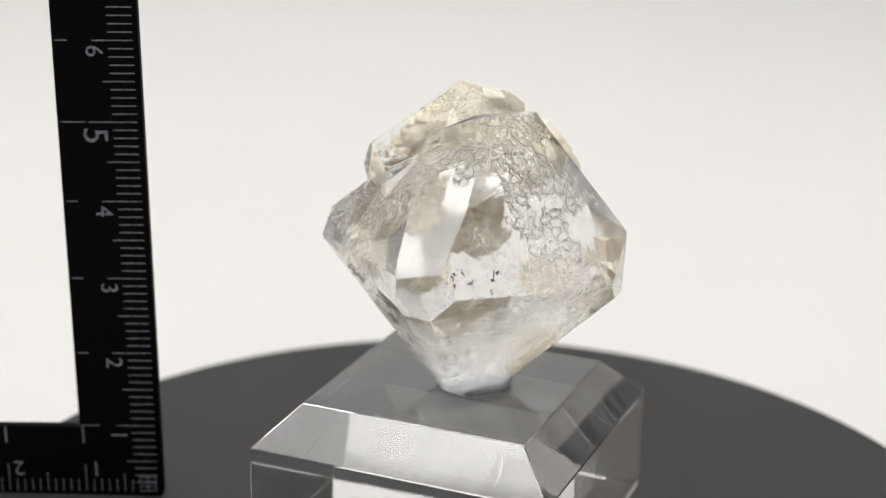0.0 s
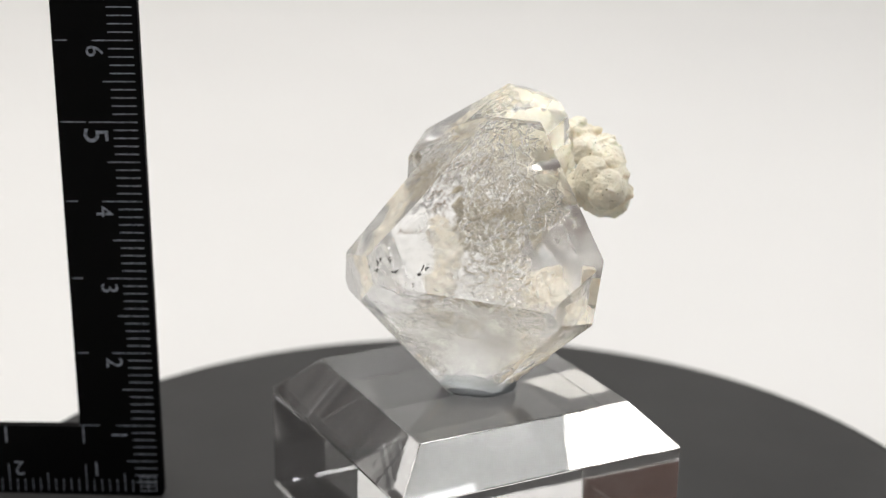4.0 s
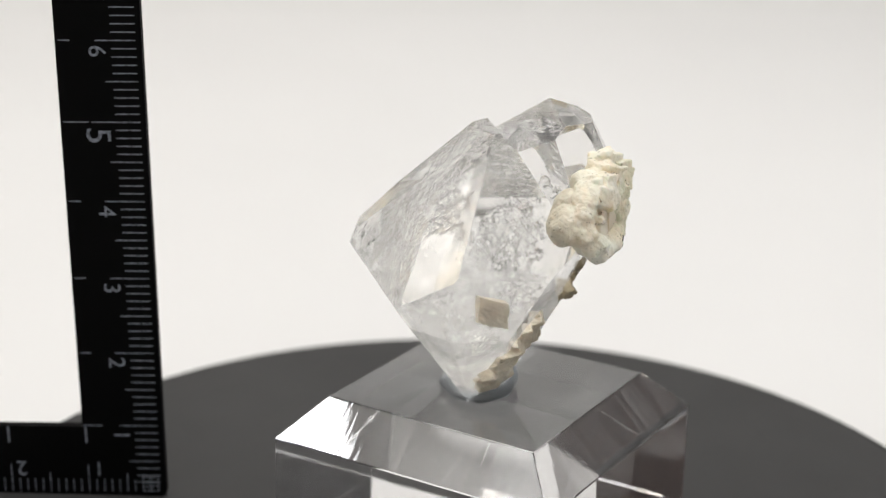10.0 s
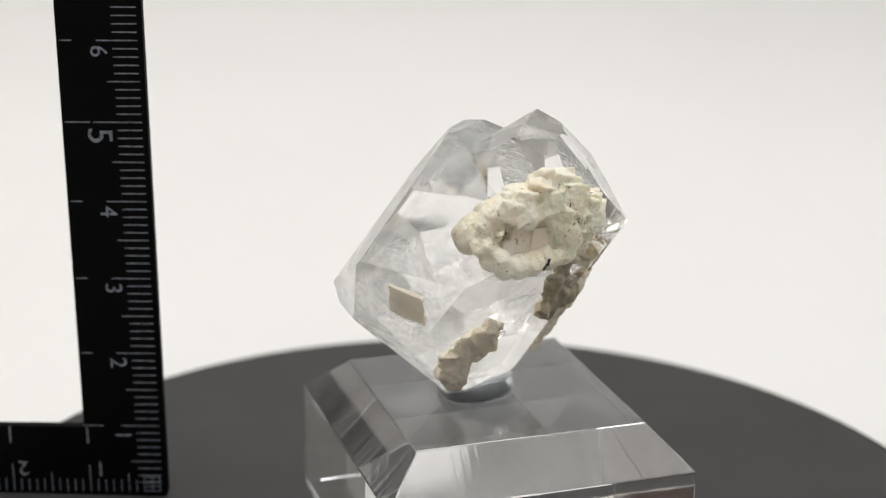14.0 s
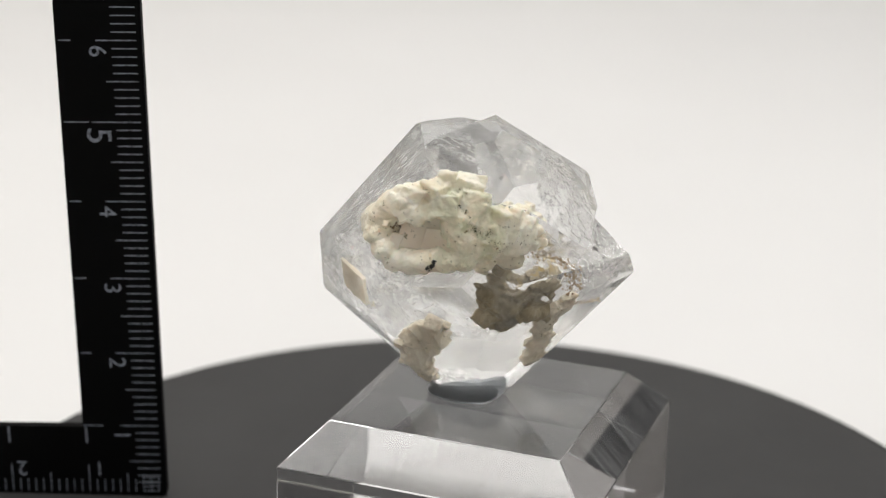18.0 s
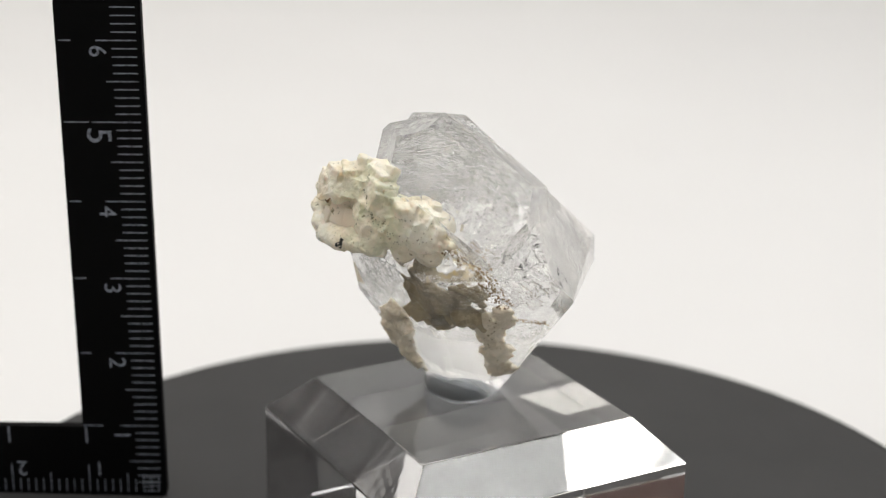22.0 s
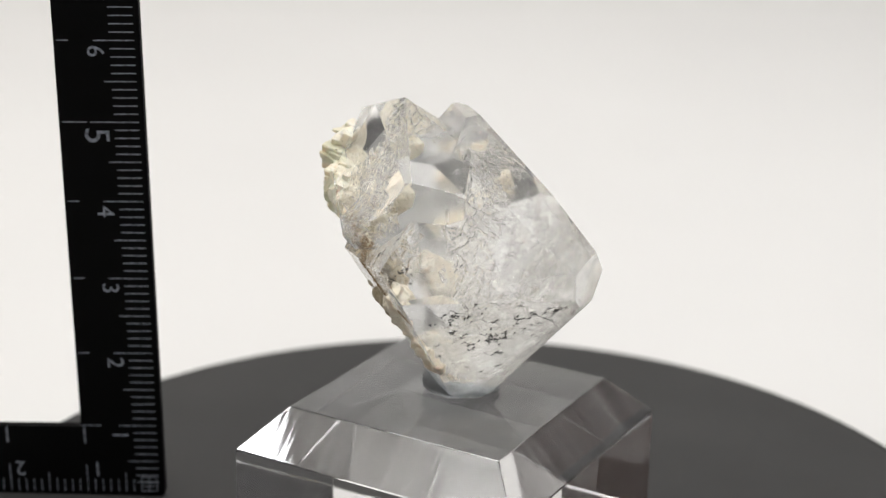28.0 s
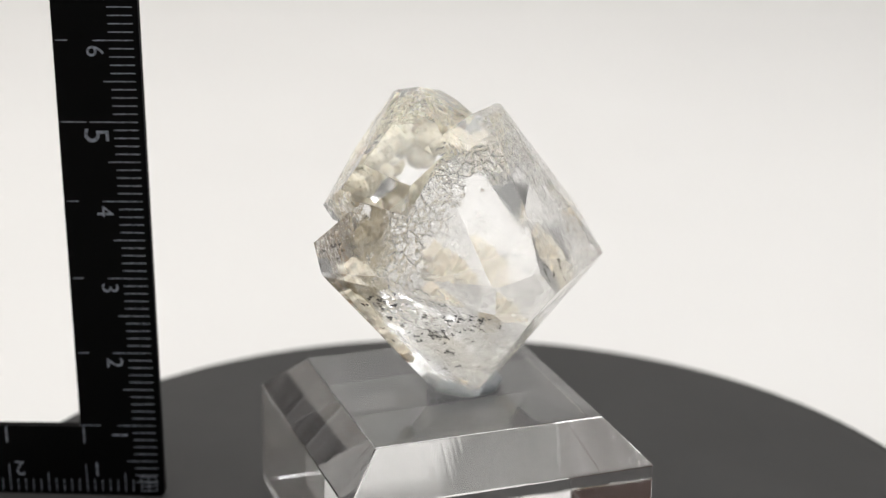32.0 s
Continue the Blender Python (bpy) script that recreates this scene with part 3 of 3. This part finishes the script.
def crusts(root):
    rng = random.Random(11)
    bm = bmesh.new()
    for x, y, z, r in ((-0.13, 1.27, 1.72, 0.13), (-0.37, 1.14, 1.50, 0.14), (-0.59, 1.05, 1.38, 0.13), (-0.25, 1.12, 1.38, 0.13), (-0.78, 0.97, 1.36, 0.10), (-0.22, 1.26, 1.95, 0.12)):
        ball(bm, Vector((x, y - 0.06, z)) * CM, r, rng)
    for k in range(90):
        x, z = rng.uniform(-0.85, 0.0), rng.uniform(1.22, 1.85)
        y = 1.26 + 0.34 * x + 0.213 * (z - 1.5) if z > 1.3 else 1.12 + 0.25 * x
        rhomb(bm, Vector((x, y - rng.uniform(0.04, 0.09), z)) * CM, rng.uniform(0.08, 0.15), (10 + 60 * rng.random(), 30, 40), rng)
    roughen(part("grey_crust", lift(bm), SHADED_MATRIX, root, "grey-brown calcite crust under the lump, coloured darker for its shade", smooth=True), 0.0002, ("CLOUDS", 0.0014, 0.0005), ("CLOUDS", 0.0004, 0.0001), rounds=4)
    bm = bmesh.new()
    bends = [Vector(v) for v in ((-1.12, 0.86, 1.40), (-0.92, 0.86, 1.22), (-0.84, 0.70, 0.98), (-0.76, 0.50, 0.76), (-0.68, 0.32, 0.54))]
    for k in range(120):
        i = rng.randrange(4)
        at = bends[i].lerp(bends[i + 1], rng.random()) + Vector((rng.gauss(0, 0.05), rng.gauss(0, 0.03), rng.gauss(0, 0.05)))
        at, face = skin(HEART, (at - HEART).normalized())
        rhomb(bm, (at - face * rng.uniform(0.02, 0.06)) * CM, rng.uniform(0.08, 0.18), (rng.uniform(10, 40), rng.uniform(20, 50), 10), rng)
    roughen(part("tan_crust", lift(bm), BEIGE, root, "tan calcite crust along the broken edge", smooth=True), 0.00018, ("CLOUDS", 0.0014, 0.0005), ("CLOUDS", 0.0004, 0.0001), rounds=4)
    def plate(name, at, no, wide, high, thick, lean, mat, label=""):
        """A flat cleavage rhomb lying in a crystal face."""
        side = no.cross(Vector((0, 0, 1))).normalized()
        basis = Matrix((side, no, side.cross(no))).transposed().to_4x4()
        skew = Matrix(((1, 0, 0.45, 0), (0, 1, 0, 0), (0, 0, 1, 0), (0, 0, 0, 1)))
        bm = bmesh.new()
        bmesh.ops.create_cube(bm, size=1.0, matrix=Matrix.Translation(at * CM) @ basis @ Matrix.Rotation(lean, 4, "Y") @ skew @ Matrix.Diagonal((wide * CM, thick * CM, high * CM, 1)))
        bmesh.ops.subdivide_edges(bm, edges=bm.edges[:], cuts=7, use_grid_fill=True)
        for v in bm.verts:
            v.co += noise.noise_vector(v.co * 700) * 0.00022 + noise.noise_vector(v.co * 2600) * 0.00007
        part(name, lift(bm), mat, root, label)

    bm = bmesh.new()
    made = 0
    while made < 80:
        k = rng.random()
        mid = Vector((0.52, 0.92, 1.05)).lerp(Vector((0.56, 0.26, 0.30)), k)
        p = mid + Vector((rng.uniform(-1, 1), rng.uniform(-0.6, 0.6), 0)) * 0.20 * (1.1 - 0.5 * k) + Vector((0.16 * math.sin(k * 3.1), 0, rng.gauss(0, 0.05)))
        at, face = skin(HEART, (p - HEART).normalized())
        if face.z > -0.3:
            continue
        made += 1
        rhomb(bm, (at - face * rng.uniform(0.03, 0.075)) * CM, rng.uniform(0.10, 0.22), (rng.uniform(0, 60), rng.uniform(10, 60), rng.uniform(20, 60)), rng)
    roughen(part("base_crust", lift(bm), BEIGE, root, "tan calcite crust near the root", smooth=True), 0.00016, ("CLOUDS", 0.0014, 0.0006), ("CLOUDS", 0.0004, 0.0001), rounds=6)
    at, face = skin(HEART, (Vector((1.36, 0.43, 1.53)) - HEART).normalized())
    plate("enclosed_rhomb", at - face * 0.13, face, 0.42, 0.30, 0.14, -0.35, BEIGE, "beige calcite rhomb enclosed near the surface")
    bm = bmesh.new()
    for k in range(440):
        t = rng.random()
        if k % 2:
            at = Vector((-0.05, 1.36, 2.30)).lerp(Vector((-0.85, 1.10, 2.12)), t)
        else:
            at = Vector((-0.80, 1.10, 2.16)).lerp(Vector((-1.14, 0.80, 1.45)), t)
        at += Vector((rng.gauss(0, 0.05), rng.gauss(0, 0.04), rng.gauss(0, 0.05)))
        if k % 2 == 0:
            at, face = skin(HEART, (at - HEART).normalized())
        bmesh.ops.create_icosphere(bm, subdivisions=1, radius=rng.uniform(0.004, 0.016) * CM, matrix=Matrix.Translation(at * CM))
    for k in range(70):
        at = Vector((-1.14, 0.84, 1.40)).lerp(Vector((-1.40, 0.50, 1.38)), rng.random()) + Vector((rng.uniform(-0.02, 0.02), 0, rng.uniform(-0.03, 0.03)))
        at, face = skin(HEART, (at - HEART).normalized())
        bmesh.ops.create_icosphere(bm, subdivisions=1, radius=rng.uniform(0.005, 0.014) * CM, matrix=Matrix.Translation(at * CM))
    tagged(part("rusty_grains", lift(bm), RUST, root, "brown rusty grains along the contact"), kind="stuff")


def flecks(root):
    """Branching sooty flecks on the crystal's faces."""
    rng = random.Random(5)
    bm = bmesh.new()
    spots = ((-0.89, -0.40, 1.10, 90, 0.08), (-0.94, -0.70, 1.30, 50, 0.10), (-0.87, -0.98, 1.42, 70, 0.10), (-1.33, 0.08, 1.42, 70, 0.11), (-1.0, -0.3, 1.15, 130, 0.30),
             (-0.62, -0.3, 0.66, 30, 0.16), (-0.25, -1.36, 1.90, 40, 0.10), (0.15, -1.25, 1.76, 26, 0.16), (-0.27, -1.20, 2.15, 16, 0.12), (-1.60, 0.62, 1.98, 36, 0.14), (-1.45, 0.85, 2.15, 26, 0.10))
    for x, y, z, count, wide in spots:
        c, face = skin(HEART, (Vector((x, y, z)) - HEART).normalized())
        side = face.cross(Vector((0, 0, 1))).normalized()
        rise = side.cross(face)
        u, v = 0.0, 0.0
        for k in range(count):
            if rng.random() < 0.22:
                u, v = rng.gauss(0, wide), rng.gauss(0, wide * 0.8)
            else:
                u, v = u + rng.uniform(-0.03, 0.03), v + rng.uniform(-0.03, 0.03)
            q = c + side * u + rise * v
            p, no = skin(HEART, (q - HEART).normalized())
            if no.dot(face) < 0.99:
                continue
            p = (p + no * 0.002) * CM
            a, long, thin = rng.uniform(0, 3.14), rng.uniform(0.008, 0.026) * CM, rng.uniform(0.005, 0.014) * CM
            e, g = side * math.cos(a) + rise * math.sin(a), rise * math.cos(a) - side * math.sin(a)
            lower = [bm.verts.new(p + e * long * i + g * thin * j) for i, j in ((-1, -0.3), (0.2, -1), (1, 0.2), (-0.1, 1))]
            top = bm.verts.new(p + no * 0.00004)
            for i in range(4):
                bm.faces.new((lower[i], lower[(i + 1) % 4], top))
            bm.faces.new(lower[::-1])
    tagged(part("dark_fleck", lift(bm), SOOT_AND_SHADE, root, "branching black flecks on the quartz faces"), kind="stuff")


def specimen():
    root = new("quartz_specimen")
    tagged(root, "clear quartz crystal with cream calcite lump, standing on tack", "mineral specimen")
    main = outside(cut_crystal(MAIN_CUTS), SIDE_CUTS)
    side = outside(cut_crystal(SIDE_CUTS), MAIN_CUTS)
    for clear in (part("main_crystal", lift(main), QUARTZ, root, "large clear quartz crystal with etched faces"),
                  part("side_crystal", lift(side), SMOKY, root, "smaller clear quartz crystal grown into the large one")):
        worn = clear.modifiers.new("worn_edges", "BEVEL")
        worn.width, worn.segments, worn.limit_method, worn.angle_limit = 0.00012, 2, "ANGLE", 0.25
        clear.visible_shadow = False  # clear stone lets the lamp light through
    # shell added inside to whiten and brighten the crystal
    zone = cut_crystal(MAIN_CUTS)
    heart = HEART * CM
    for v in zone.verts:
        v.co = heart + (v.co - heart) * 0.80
    part("brightening_veil", lift(zone), VEIL, root, "faint milky shell added to brighten the inside of the large crystal")
    calcite(root)
    crusts(root)
    flecks(root)
    return root


def tack():
    bm = lathe([(0.40 * CM, 0), (0.46 * CM, 0.0005), (0.47 * CM, 0.0012), (0.43 * CM, 0.0021), (0.34 * CM, 0.0025), (0.16 * CM, 0.0025)], 48)
    for v in bm.verts:
        a = math.atan2(v.co.y, v.co.x)
        v.co.z *= 1.0 + 0.45 * math.cos(a - radians(137))
        v.co.xy *= 1.0 + 0.05 * math.sin(3 * a + 1) + 0.03 * math.sin(7 * a)
    bmesh.ops.transform(bm, matrix=Matrix.Translation((0.03 * CM, 0.12 * CM, TOP_Z)), verts=bm.verts[:])
    return tagged(new("mounting_tack", mesh_of("mounting_tack", bm, TACK, True)), "bluish translucent mounting tack pressed flat on acrylic", "tack")


# ---- ruler ----
def ruler():
    root = new("corner_ruler")
    tagged(root, "black L-shaped ruler with pale printed centimetre marks", "ruler")
    place = Matrix.Translation((-3.9232 * CM, 0.6476 * CM, TOP_Z - 1.887 * CM)) @ Matrix.Rotation(-0.0155, 4, "Z") @ Matrix.Rotation(-0.0168, 4, "Y")
    bm = bmesh.new()
    line = [(0, 0), (0, 8.6), (-1.04, 8.6), (-1.04, 0.985), (-6.6, 0.985), (-6.6, 0)]
    front = [bm.verts.new((x * CM, 0, z * CM)) for x, z in line]
    face = bm.faces.new(front)
    got = bmesh.ops.extrude_face_region(bm, geom=[face])
    bmesh.ops.translate(bm, vec=(0, 0.0012, 0), verts=[g for g in got["geom"] if isinstance(g, bmesh.types.BMVert)])
    bm.edges.ensure_lookup_table()
    corner = [e for e in bm.edges if all(abs(v.co.x) < 1e-6 and abs(v.co.z) < 1e-6 for v in e.verts)]
    bmesh.ops.bevel(bm, geom=corner, offset=0.0008, segments=5, profile=0.5, affect="EDGES")
    part("blade", bm, RULER, root)

    def bar(x0, x1, z0, z1, shared={}):
        key = (round(x1 - x0, 3), round(z1 - z0, 3))
        if key not in shared:
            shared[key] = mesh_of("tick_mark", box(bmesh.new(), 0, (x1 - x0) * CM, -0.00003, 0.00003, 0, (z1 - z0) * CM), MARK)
        ob = new("tick_mark", shared[key])
        ob.parent = root
        ob.location = (x0 * CM, 0, z0 * CM)

    w = 0.0065
    for k in range(2, 75):
        far = 0.37 if k % 5 else 0.46
        if k % 10 == 0:
            far = 0.66 if k == 50 else 0.56
        bar(-far, -0.07, k / 10 - w, k / 10 + w)
    for k in range(2, 45):
        if k == 2:
            continue
        far = 0.24 if k % 5 else 0.33
        if k % 10 == 0:
            far = 0.45
        bar(-k / 10 - w, -k / 10 + w, 0.07, far)
    for k in range(2, 8):
        bar(-1.0, -0.86 if k != 5 else -0.70, k - w, k + w)
    bar(-1.04, -0.78, 1.0 - w, 1.0 + w)
    for k in (1, 2, 3):
        bar(-k - 0.012, -k + 0.012, 0.75, 0.97)
    for k in range(4):
        bar(-0.30, -0.10, 0.08 + 0.065 * k - w, 0.08 + 0.065 * k + w)
    for k in range(3):
        bar(-0.30 + 0.1 * k - w, -0.30 + 0.1 * k + w, 0.08, 0.275)

    def numeral(text, x, z, size, turn):
        cu = bpy.data.curves.new("numeral", "FONT")
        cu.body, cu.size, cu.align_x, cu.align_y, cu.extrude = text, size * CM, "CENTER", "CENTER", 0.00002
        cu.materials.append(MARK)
        draft = new("numeral", cu)
        me = bpy.data.meshes.new_from_object(draft)
        bpy.data.objects.remove(draft)
        ob = new("numeral", me)
        ob.parent = root
        ob.matrix_local = Matrix.Translation((x * CM, -0.00003, z * CM)) @ Matrix.Rotation(radians(turn), 4, "Y") @ Matrix.Rotation(radians(90), 4, "X")

    for k in range(1, 7):
        numeral(str(k), -0.60 if k == 5 else -0.55, k - (0.17 if k == 5 else 0.13), 0.43 if k == 5 else 0.30, 90)
    for k in range(1, 3):
        numeral(str(k), -k + 0.14, 0.40, 0.29, 180)
    return root, place


sweep()
room()
plate = turntable()
block = acrylic_block()
lump = tack()
quartz = specimen()
scale, stand = ruler()


def motions():
    for thing in (plate, block, lump, quartz):
        walk(thing, [(t, pose(0, 0, 0, 0, 0, -SPIN * t)) for t in range(0, 33, 2)])
    drift = ((0, 0), (3, 0), (5.5, 0.012), (9, 0.03), (14.5, 0.055), (18, 0.042), (22, 0.042), (25, 0.028), (28, 0.018), (32, 0.01))
    walk(scale, [(t, Matrix.Translation((x * CM, 0, 0)) @ stand) for t, x in drift])


motions()
